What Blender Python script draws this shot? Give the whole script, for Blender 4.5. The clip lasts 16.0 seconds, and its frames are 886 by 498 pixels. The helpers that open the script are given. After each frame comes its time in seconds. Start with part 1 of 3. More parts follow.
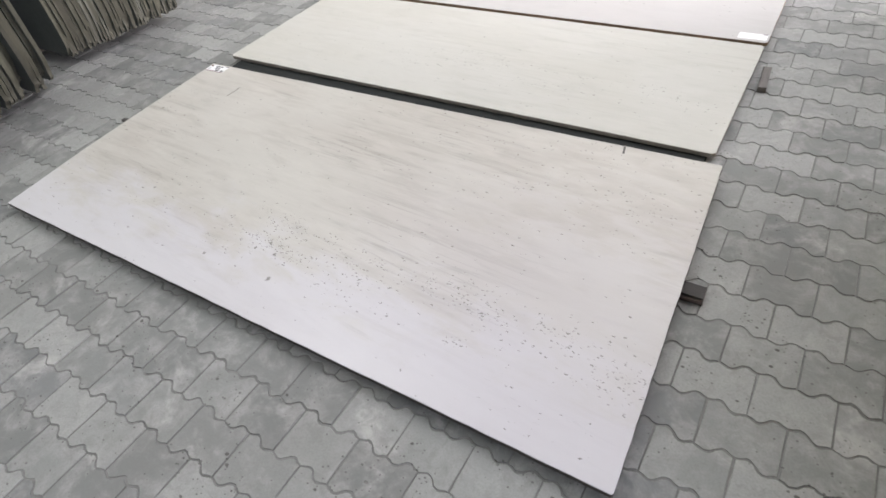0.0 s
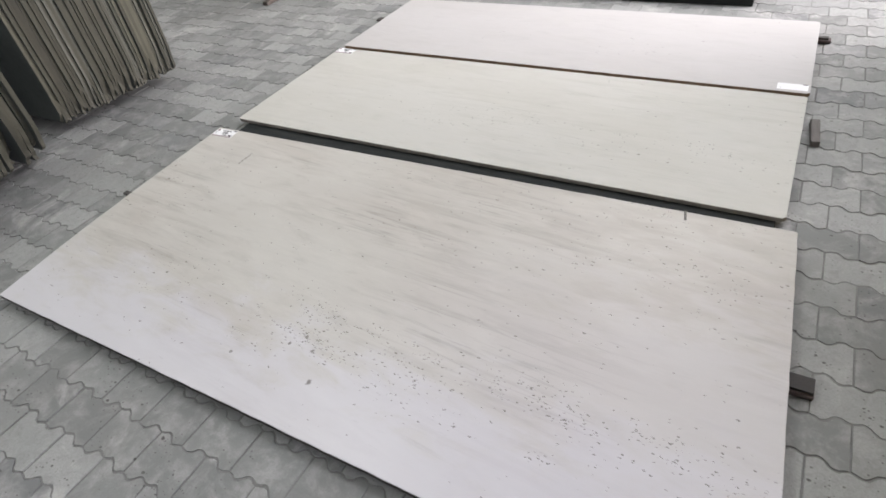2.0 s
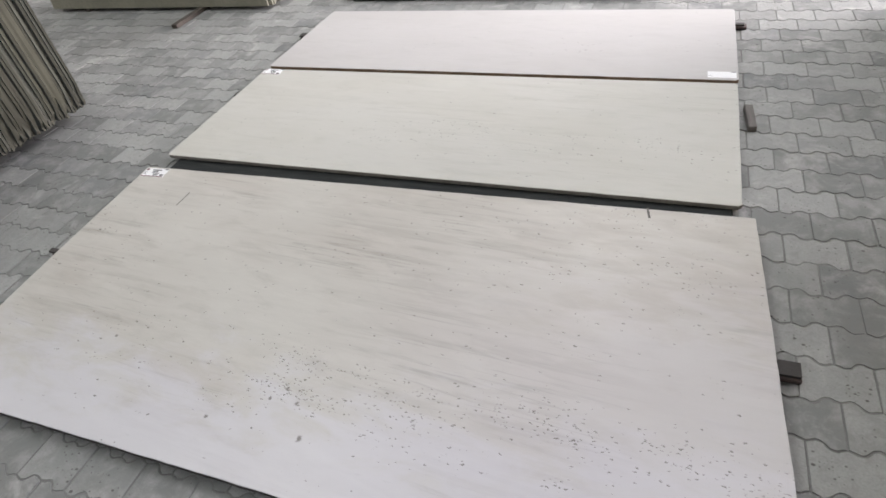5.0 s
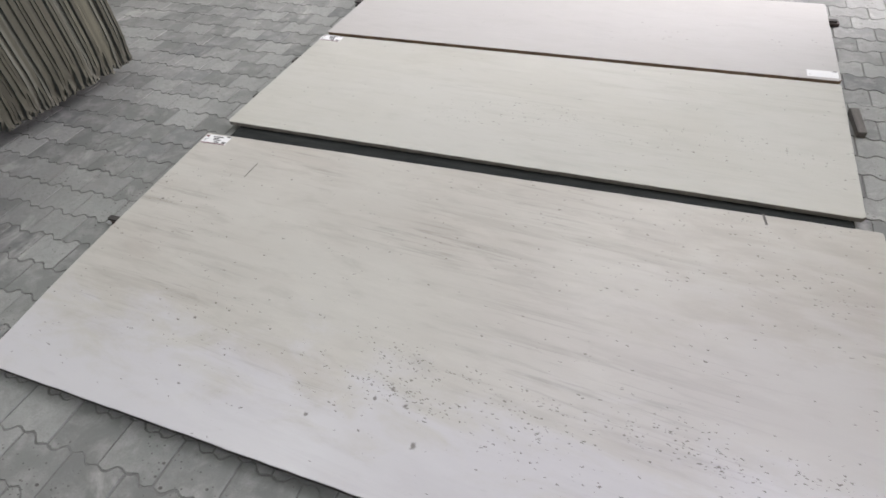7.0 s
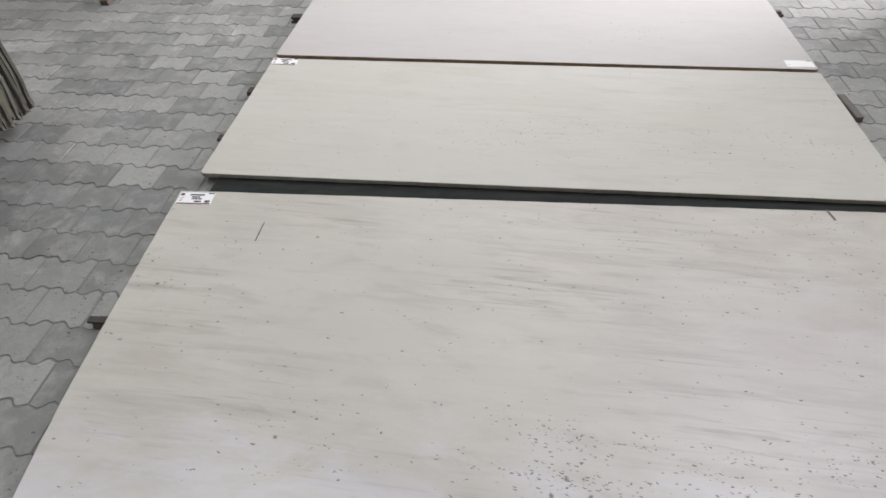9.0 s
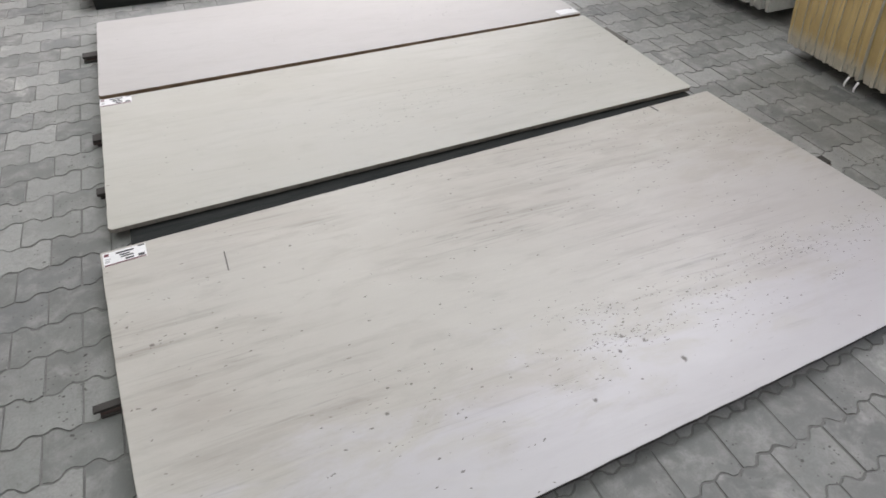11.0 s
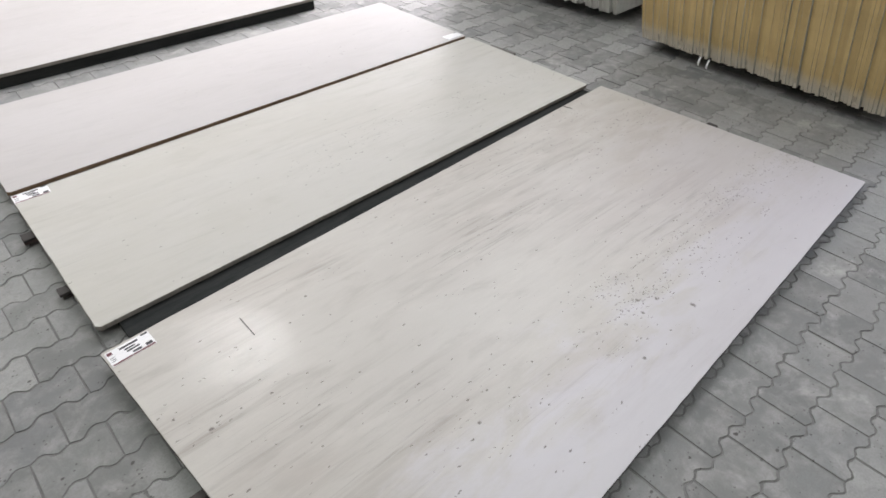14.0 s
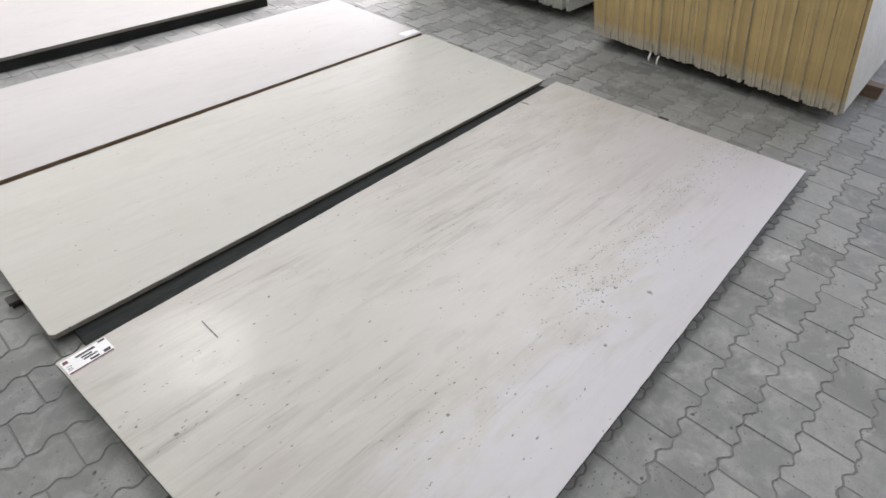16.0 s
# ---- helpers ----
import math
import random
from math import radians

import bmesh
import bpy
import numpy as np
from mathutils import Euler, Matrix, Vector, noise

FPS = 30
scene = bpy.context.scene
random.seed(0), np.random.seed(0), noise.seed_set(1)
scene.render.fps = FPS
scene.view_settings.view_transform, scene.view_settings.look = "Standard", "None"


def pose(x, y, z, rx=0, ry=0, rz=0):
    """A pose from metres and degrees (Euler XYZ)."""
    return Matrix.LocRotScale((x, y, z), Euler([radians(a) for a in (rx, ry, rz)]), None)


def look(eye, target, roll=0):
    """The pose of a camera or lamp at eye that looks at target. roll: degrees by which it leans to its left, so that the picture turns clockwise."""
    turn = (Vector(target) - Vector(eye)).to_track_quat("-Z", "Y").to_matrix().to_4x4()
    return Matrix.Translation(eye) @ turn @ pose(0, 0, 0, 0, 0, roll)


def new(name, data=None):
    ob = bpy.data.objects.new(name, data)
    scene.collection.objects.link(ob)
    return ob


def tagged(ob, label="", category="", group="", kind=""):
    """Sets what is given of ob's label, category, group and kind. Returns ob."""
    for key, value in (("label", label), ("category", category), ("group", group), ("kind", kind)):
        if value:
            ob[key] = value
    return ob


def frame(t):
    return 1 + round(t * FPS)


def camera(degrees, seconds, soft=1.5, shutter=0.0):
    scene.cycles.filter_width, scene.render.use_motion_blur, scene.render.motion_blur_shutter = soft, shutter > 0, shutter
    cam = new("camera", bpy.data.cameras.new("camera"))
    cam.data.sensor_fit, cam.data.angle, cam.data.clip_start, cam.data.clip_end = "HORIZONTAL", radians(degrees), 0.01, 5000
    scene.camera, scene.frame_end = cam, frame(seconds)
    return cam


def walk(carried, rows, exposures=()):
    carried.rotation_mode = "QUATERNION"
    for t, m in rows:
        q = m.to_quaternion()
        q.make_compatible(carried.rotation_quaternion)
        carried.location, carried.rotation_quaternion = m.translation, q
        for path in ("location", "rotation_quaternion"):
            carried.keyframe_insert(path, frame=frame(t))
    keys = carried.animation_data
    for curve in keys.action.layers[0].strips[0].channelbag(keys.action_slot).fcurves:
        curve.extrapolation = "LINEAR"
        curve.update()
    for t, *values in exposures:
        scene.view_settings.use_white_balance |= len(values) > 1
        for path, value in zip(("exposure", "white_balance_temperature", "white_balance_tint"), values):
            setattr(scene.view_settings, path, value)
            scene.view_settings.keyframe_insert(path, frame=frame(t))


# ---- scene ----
cam = camera(75.6, 16.0, soft=1.65)
PATH = [
    (0, (0.013, 0.009, 1.522), (-0.854, 1.155, 0.13), -9.1),
    (0.5, (-0.005, -0.053, 1.524), (-0.824, 1.176, 0.176), -6.1),
    (1, (-0.056, -0.058, 1.526), (-0.83, 1.225, 0.201), -4.3),
    (1.5, (-0.193, 0.012, 1.514), (-1.037, 1.28, 0.218), -6.6),
    (2, (-0.357, 0.131, 1.529), (-1.202, 1.385, 0.22), -9.1),
    (2.5, (-0.462, 0.168, 1.523), (-1.154, 1.484, 0.186), -9.4),
    (3, (-0.564, 0.152, 1.535), (-1.123, 1.508, 0.175), -9.5),
    (3.2, (-0.601, 0.145, 1.534), (-1.109, 1.504, 0.158), -9.0),
    (5.3, (-0.494, 0.195, 1.573), (-1.152, 1.527, 0.235), -9.2),
    (5.5, (-0.473, 0.213, 1.569), (-1.131, 1.532, 0.218), -8.0),
    (6, (-0.506, 0.231, 1.577), (-1.115, 1.585, 0.237), -4.5),
    (6.5, (-0.746, 0.182, 1.568), (-1.268, 1.539, 0.195), -5.1),
    (7, (-0.973, 0.18, 1.555), (-1.563, 1.481, 0.155), -6.0),
    (7.5, (-1.22, 0.292, 1.517), (-1.843, 1.539, 0.083), -10.5),
    (8, (-1.388, 0.348, 1.51), (-1.844, 1.618, 0.034), -7.7),
    (8.2, (-1.454, 0.338, 1.512), (-1.841, 1.649, 0.052), -6.2),
    (10.3, (-2.253, 0.32, 1.514), (-1.926, 1.722, 0.125), 3.0),
    (10.5, (-2.311, 0.301, 1.516), (-1.876, 1.668, 0.123), 3.3),
    (11, (-2.569, 0.212, 1.518), (-1.928, 1.495, 0.124), 2.0),
    (11.5, (-2.759, 0.256, 1.508), (-1.981, 1.524, 0.171), -1.0),
    (12, (-2.924, 0.304, 1.529), (-2.052, 1.538, 0.218), -1.9),
    (12.5, (-3.06, 0.3, 1.541), (-1.951, 1.258, 0.181), 0.4),
    (13, (-3.104, 0.324, 1.523), (-1.95, 1.149, 0.114), 3.4),
    (13.5, (-3.024, 0.385, 1.503), (-1.931, 1.271, 0.081), 4.3),
    (14, (-3.074, 0.439, 1.53), (-2.0, 1.509, 0.226), 1.4),
    (14.5, (-3.152, 0.473, 1.533), (-1.936, 1.387, 0.234), 1.1),
    (15, (-3.166, 0.486, 1.519), (-1.922, 1.297, 0.179), 2.3),
    (15.5, (-3.127, 0.46, 1.533), (-1.924, 1.343, 0.202), 3.9),
    (16, (-3.092, 0.434, 1.538), (-1.929, 1.401, 0.23), 3.2),
]
walk(cam, [(t, look(eye, target, roll)) for t, eye, target, roll in PATH],
     [(0.0, 0.10), (1.0, 0.05), (3.0, -0.20), (5.5, -0.20), (6.5, -0.26), (7.5, -0.24), (8.0, -0.24), (10.5, -0.35),
      (11.5, -0.18), (12.0, -0.18), (13.0, -0.04), (14.0, -0.20), (15.0, -0.18), (16.0, -0.18)])


# ---- light and exposure ----
def area_lamp(name, at, target, sx, sy, watts, colour, spread=180):
    data = bpy.data.lights.new(name, "AREA")
    data.shape, data.size, data.size_y = "RECTANGLE", sx, sy
    data.energy, data.color, data.spread = watts, colour, radians(spread)
    ob = new(name, data)
    ob.matrix_world = look(at, target)
    return ob


world = bpy.data.worlds.new("hall_air")
world.use_nodes = True
world.node_tree.nodes["Background"].inputs[0].default_value = (0.75, 0.85, 1.0, 1)
world.node_tree.nodes["Background"].inputs[1].default_value = 0.35
scene.world = world
scene.view_settings.exposure = 0.0

# far gate and high-bay lamp; roof strips and first gate are added unseen fill
area_lamp("roof_fill_light", (2.5, 4.7, 6.9), (2.0, 4.7, 0), 1.8, 7.0, 750, (0.94, 0.93, 1.0))
area_lamp("roof_fill_light", (0.3, 10.2, 6.9), (0.0, 6.0, 0), 11.0, 2.4, 230, (0.96, 0.95, 1.0))
area_lamp("roof_fill_light", (-5.0, 0.6, 6.9), (-5.0, 0.6, 0), 0.8, 7.0, 255, (0.96, 1.0, 0.96))
area_lamp("gate_light", (6.9, -1.0, 1.9), (-1.0, -0.4, 0.3), 3.2, 3.6, 330, (0.80, 0.83, 1.0))
area_lamp("gate_light", (6.9, 7.6, 1.9), (0.0, 5.2, 0.2), 4.4, 3.6, 3100, (1.0, 0.94, 0.99))
area_lamp("high_bay_light", (-0.95, 6.9, 5.85), (-0.95, 6.9, 0), 0.40, 0.40, 170, (1.0, 0.98, 0.97))


# ---- materials ----
class Nodes:
    """A short hand for node materials in metres of the object."""

    def __init__(self, name):
        self.m = bpy.data.materials.new(name)
        self.m.use_nodes = True
        self.t = self.m.node_tree
        self.bsdf = self.t.nodes["Principled BSDF"]
        self.coord = self.t.nodes.new("ShaderNodeTexCoord").outputs["Object"]

    def link(self, a, b):
        self.t.links.new(a, b)

    def put(self, socket, value):
        if isinstance(value, bpy.types.NodeSocket):
            self.link(value, socket)
        else:
            socket.default_value = value

    def world_coord(self):
        self.coord = self.t.nodes.new("ShaderNodeNewGeometry").outputs["Position"]
        return self.coord

    def mapped(self, scale=(1, 1, 1), turn=0.0, shift=(0, 0, 0), src=None):
        n = self.t.nodes.new("ShaderNodeMapping")
        first = self.t.nodes.new("ShaderNodeMapping")
        first.inputs["Rotation"].default_value = (0, 0, radians(turn))
        first.inputs["Location"].default_value = shift
        self.link(src or self.coord, first.inputs[0])
        self.link(first.outputs[0], n.inputs[0])
        n.inputs["Scale"].default_value = scale
        return n.outputs[0]

    def noise(self, vec, scale=1.0, detail=4.0, rough=0.55, warp=0.0):
        n = self.t.nodes.new("ShaderNodeTexNoise")
        self.link(vec, n.inputs["Vector"])
        n.inputs["Scale"].default_value, n.inputs["Detail"].default_value = scale, detail
        n.inputs["Roughness"].default_value, n.inputs["Distortion"].default_value = rough, warp
        return n.outputs["Fac"]

    def spots(self, vec, scale=1.0, jitter=1.0):
        n = self.t.nodes.new("ShaderNodeTexVoronoi")
        self.link(vec, n.inputs["Vector"])
        n.inputs["Scale"].default_value, n.inputs["Randomness"].default_value = scale, jitter
        return n.outputs["Distance"], n.outputs["Color"]

    def ramp(self, fac, lo, hi, a=0.0, b=1.0):
        n = self.t.nodes.new("ShaderNodeMapRange")
        n.interpolation_type = "SMOOTHSTEP"
        self.link(fac, n.inputs[0])
        for i, v in enumerate((lo, hi, a, b)):
            self.put(n.inputs[i + 1], v)
        return n.outputs[0]

    def math(self, op, a, b=0.0):
        n = self.t.nodes.new("ShaderNodeMath")
        n.operation = op
        self.put(n.inputs[0], a)
        self.put(n.inputs[1], b)
        return n.outputs[0]

    def mix(self, fac, a, b, blend="MIX"):
        n = self.t.nodes.new("ShaderNodeMix")
        n.data_type, n.blend_type = "RGBA", blend
        self.put(n.inputs[0], fac)
        for s, v in ((n.inputs[6], a), (n.inputs[7], b)):
            self.put(s, v if isinstance(v, bpy.types.NodeSocket) else (*v, 1))
        return n.outputs[2]

    def axis(self, vec, i):
        n = self.t.nodes.new("ShaderNodeSeparateXYZ")
        self.link(vec, n.inputs[0])
        return n.outputs[i]

    def piece(self):
        """A random number for each loose piece, be it an object or an island."""
        o = self.t.nodes.new("ShaderNodeObjectInfo").outputs["Random"]
        g = self.t.nodes.new("ShaderNodeNewGeometry").outputs["Random Per Island"]
        return self.math("FRACT", self.math("ADD", o, g))

    def done(self, colour, rough=0.6, height=None, strength=0.3, depth=0.002, metal=0.0, gloss=0.5):
        self.put(self.bsdf.inputs["Base Color"], colour if isinstance(colour, bpy.types.NodeSocket) else (*colour, 1))
        self.put(self.bsdf.inputs["Roughness"], rough)
        self.put(self.bsdf.inputs["Metallic"], metal)
        self.put(self.bsdf.inputs["Specular IOR Level"], gloss)
        if height is not None:
            n = self.t.nodes.new("ShaderNodeBump")
            n.inputs["Strength"].default_value, n.inputs["Distance"].default_value = strength, depth
            self.link(height, n.inputs["Height"])
            self.link(n.outputs[0], self.bsdf.inputs["Normal"])
        return self.m


MARKS = [(0.033, 0.891, 0.011), (0.130, 0.897, 0.006), (0.224, 0.881, 0.006), (-0.033, 0.995, 0.008), (0.529, 1.158, 0.008), (0.419, 1.084, 0.006),
         (0.542, 1.023, 0.006), (1.051, 0.854, 0.006), (1.234, 1.286, 0.006), (1.359, 1.003, 0.006), (0.607, 0.374, 0.010), (0.706, 0.435, 0.007),
         (1.390, 0.323, 0.010), (1.349, 0.279, 0.009), (1.448, 0.281, 0.012), (1.174, 0.165, 0.012), (1.516, 0.172, 0.014), (0.231, 0.629, 0.006),
         (1.049, 0.507, 0.006), (1.357, 0.887, 0.006), (1.669, 1.026, 0.006)]


def stone(name, pale, warm, grey, veins, pits, shift, gloss_rough, front=0.0):
    """Honed beige limestone with streaks along its length and small open pits."""
    n = Nodes(name)
    cloud = n.noise(n.mapped((0.8, 1.6, 1), 3, shift), 1.3, 5, 0.6, 0.3)
    fine = n.noise(n.mapped((9, 60, 1), 4, shift), 1.0, 5, 0.65, 0.2)
    grain = n.noise(n.mapped((1, 1, 1), 0, shift), 140, 3, 0.6)
    streak = n.noise(n.mapped((0.9, 11, 1), 2.5, shift), 1.6, 7, 0.62, 0.8)
    thin = n.noise(n.mapped((1.6, 34, 1), 3.5, shift), 1.3, 6, 0.6, 1.0)
    where = n.noise(n.mapped((0.9, 1.7, 1), 8, shift), 1.2, 3, 0.5)
    col = n.mix(n.ramp(cloud, 0.35, 0.68), pale, warm)
    col = n.mix(n.math("MULTIPLY", n.math("MULTIPLY", n.ramp(streak, 0.46, 0.70), n.ramp(where, 0.36, 0.60)), veins * 0.75), col, grey)
    vein = n.math("MULTIPLY", n.ramp(thin, 0.53, 0.68), n.ramp(where, 0.42, 0.60))
    col = n.mix(n.math("MULTIPLY", vein, veins * 0.50), col, tuple(c * 0.70 for c in grey))
    calm = n.ramp(n.noise(n.mapped((0.7, 2.6, 1), 4, shift), 1.7, 3, 0.5, 0.4), 0.40, 0.62)
    blot = n.noise(n.mapped((4, 13, 1), 4, shift), 1.0, 5, 0.62, 0.5)
    col = n.mix(n.ramp(blot, 0.50, 0.70, 0.0, 0.08 + 0.18 * veins), col, tuple(c * 0.86 for c in grey))
    col = n.mix(n.ramp(n.noise(n.mapped((3, 9, 1), 6, shift), 1.0, 4, 0.6, 0.3), 0.48, 0.70, 0.0, 0.40 * veins), col, tuple(c * 1.12 for c in pale))
    lines = n.math("MULTIPLY", n.ramp(fine, 0.42, 0.72), n.math("ADD", n.math("MULTIPLY", calm, 0.18 * veins), 0.03))
    col = n.mix(lines, col, tuple(c * 0.80 for c in pale))
    col = n.mix(n.ramp(grain, 0.35, 0.75, 0.0, 0.10), col, tuple(c * 0.75 for c in pale))
    if front:
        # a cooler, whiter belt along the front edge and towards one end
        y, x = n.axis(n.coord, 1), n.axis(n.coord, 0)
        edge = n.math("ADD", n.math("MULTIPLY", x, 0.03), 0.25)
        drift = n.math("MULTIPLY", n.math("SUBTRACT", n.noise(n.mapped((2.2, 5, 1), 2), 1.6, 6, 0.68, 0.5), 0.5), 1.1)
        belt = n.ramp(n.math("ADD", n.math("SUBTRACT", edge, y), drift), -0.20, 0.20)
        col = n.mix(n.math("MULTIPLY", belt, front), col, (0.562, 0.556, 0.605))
        lilac = n.math("MULTIPLY", n.ramp(x, 1.2, 2.7), n.ramp(n.math("ADD", y, drift), 1.4, 0.6))
        col = n.mix(n.math("MULTIPLY", lilac, 0.45), col, (0.52, 0.495, 0.525))
        brown = n.math("MULTIPLY", n.ramp(cloud, 0.52, 0.66), n.ramp(x, 2.0, 0.6))
        col = n.mix(n.math("MULTIPLY", brown, 0.30), col, (0.45, 0.415, 0.37))
        tan = n.math("MULTIPLY", n.ramp(x, 1.75, 2.35), n.ramp(n.math("ADD", y, drift), 0.62, 0.95))
        tan = n.math("MULTIPLY", tan, n.ramp(blot, 0.38, 0.58))
        col = n.mix(n.math("MULTIPLY", tan, 0.38), col, (0.40, 0.365, 0.325))
    # open pits, thickest in a band along the front edge
    wob = n.t.nodes.new("ShaderNodeVectorMath")
    wob.operation = "ADD"
    n.link(n.coord, wob.inputs[0])
    shake = n.t.nodes.new("ShaderNodeVectorMath")
    shake.operation = "SCALE"
    shake.inputs["Scale"].default_value = 0.016
    rough_noise = n.t.nodes.new("ShaderNodeTexNoise")
    rough_noise.inputs["Scale"].default_value = 70
    n.link(n.coord, rough_noise.inputs["Vector"])
    n.link(rough_noise.outputs["Color"], shake.inputs[0])
    n.link(shake.outputs[0], wob.inputs[1])
    d1, c1 = n.spots(n.mapped((30, 84, 1), 5, shift, wob.outputs[0]), 1.0)
    d2, c2 = n.spots(n.mapped((62, 170, 1), 4, shift, wob.outputs[0]), 1.0)
    y = n.axis(n.coord, 1)
    x = n.axis(n.coord, 0)
    band = n.math("MULTIPLY", n.ramp(y, 0.16, 0.31), n.ramp(y, 0.52, 0.40))
    band = n.math("MULTIPLY", band, n.ramp(x, 0.3, 1.6))
    corner = n.math("MULTIPLY", n.ramp(y, 0.75, 1.1), n.ramp(x, 1.5, 2.5))
    patch = n.noise(n.mapped((1.2, 3.2, 1), 6, shift), 2.2, 4, 0.6)
    patch = n.ramp(patch, 0.42, 0.66)
    dense = n.math("ADD", n.math("MULTIPLY", n.math("ADD", n.math("MULTIPLY", band, 0.78), 0.06), 1.5), n.math("MULTIPLY", corner, 0.22))
    dense = n.math("MULTIPLY", dense, n.math("ADD", patch, 0.12))
    pick1 = n.math("LESS_THAN", n.axis(c1, 0), n.math("MULTIPLY", dense, 0.42 * pits))
    pick2 = n.math("LESS_THAN", n.axis(c2, 0), n.math("MULTIPLY", dense, 0.95 * pits))
    size1 = n.math("ADD", n.math("MULTIPLY", n.axis(c1, 1), 0.24), 0.0)
    size2 = n.math("ADD", n.math("MULTIPLY", n.axis(c2, 1), 0.34), 0.06)
    hole1 = n.math("MULTIPLY", pick1, n.ramp(n.math("SUBTRACT", size1, d1), -0.05, 0.10))
    hole2 = n.math("MULTIPLY", pick2, n.ramp(n.math("SUBTRACT", size2, d2), -0.06, 0.12))
    hole = n.math("MAXIMUM", hole1, hole2)
    if front:
        for mx, my, size in MARKS:
            far = n.t.nodes.new("ShaderNodeVectorMath")
            far.operation = "DISTANCE"
            n.link(wob.outputs[0], far.inputs[0])
            far.inputs[1].default_value = (mx + 0.008, my + 0.008, 0.008)
            hole = n.math("MAXIMUM", hole, n.ramp(far.outputs["Value"], size * 0.85, size * 0.3))
    col = n.mix(n.math("MULTIPLY", hole, 0.75), col, (0.11, 0.095, 0.083))
    relief = n.math("SUBTRACT", n.math("MULTIPLY", fine, 0.10), hole)
    rough = n.math("ADD", n.ramp(fine, 0.3, 0.7, gloss_rough - 0.05, gloss_rough + 0.08), n.math("MULTIPLY", hole, 0.3))
    if front:
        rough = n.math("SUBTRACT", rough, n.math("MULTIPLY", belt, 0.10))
    m = n.done(col, rough, relief, 0.35, 0.0022, gloss=0.36 if front else 0.2)
    if front:
        # a well polished patch near the labelled corner
        away = n.t.nodes.new("ShaderNodeVectorMath")
        away.operation = "DISTANCE"
        n.link(n.mapped((1, 1.0, 0)), away.inputs[0])
        away.inputs[1].default_value = (0.22, 1.13, 0)
        spot = n.math("ADD", away.outputs["Value"], n.math("MULTIPLY", n.math("SUBTRACT", cloud, 0.5), 0.2))
        n.link(n.ramp(spot, 0.27, 0.11, 0.0, 0.55), n.bsdf.inputs["Coat Weight"])
        n.bsdf.inputs["Coat Roughness"].default_value = 0.09
        ripple = n.noise(n.mapped((26, 120, 1), 4), 1.0, 4, 0.65)
        bump = n.t.nodes.new("ShaderNodeBump")
        bump.inputs["Strength"].default_value, bump.inputs["Distance"].default_value = 0.6, 0.0024
        n.link(ripple, bump.inputs["Height"])
        n.link(bump.outputs[0], n.bsdf.inputs["Coat Normal"])
    return m


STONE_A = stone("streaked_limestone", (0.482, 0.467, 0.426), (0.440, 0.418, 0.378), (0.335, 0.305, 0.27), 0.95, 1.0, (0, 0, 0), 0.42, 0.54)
STONE_B = stone("plain_limestone", (0.475, 0.468, 0.432), (0.455, 0.445, 0.402), (0.38, 0.362, 0.32), 0.45, 0.25, (7, 3, 0), 0.56)
STONE_C = stone("pale_limestone", (0.445, 0.432, 0.42), (0.428, 0.412, 0.398), (0.375, 0.357, 0.338), 0.25, 0.08, (13, 5, 0), 0.56)


def edge_stone(name, pale, dark, streaks=60):
    n = Nodes(name)
    a = n.noise(n.mapped((3, 3, 3)), 2.5, 5, 0.6)
    b = n.noise(n.mapped((streaks, streaks, 6)), 1.0, 4, 0.6)
    col = n.mix(n.ramp(a, 0.3, 0.7), pale, dark)
    col = n.mix(n.ramp(b, 0.4, 0.75, 0, 0.5), col, tuple(c * 0.55 for c in dark))
    return n.done(col, 0.8, b, 0.4, 0.003)


EDGE = edge_stone("sawn_limestone_edge", (0.30, 0.275, 0.24), (0.22, 0.20, 0.18))
# Dark brown edge, with the shadow below it put into its colour.
SHADED_SIDE = edge_stone("dark_shaded_edge", (0.045, 0.038, 0.032), (0.025, 0.022, 0.02))


BROWN_SIDE = edge_stone("resin_brown_edge", (0.30, 0.20, 0.125), (0.19, 0.125, 0.08))


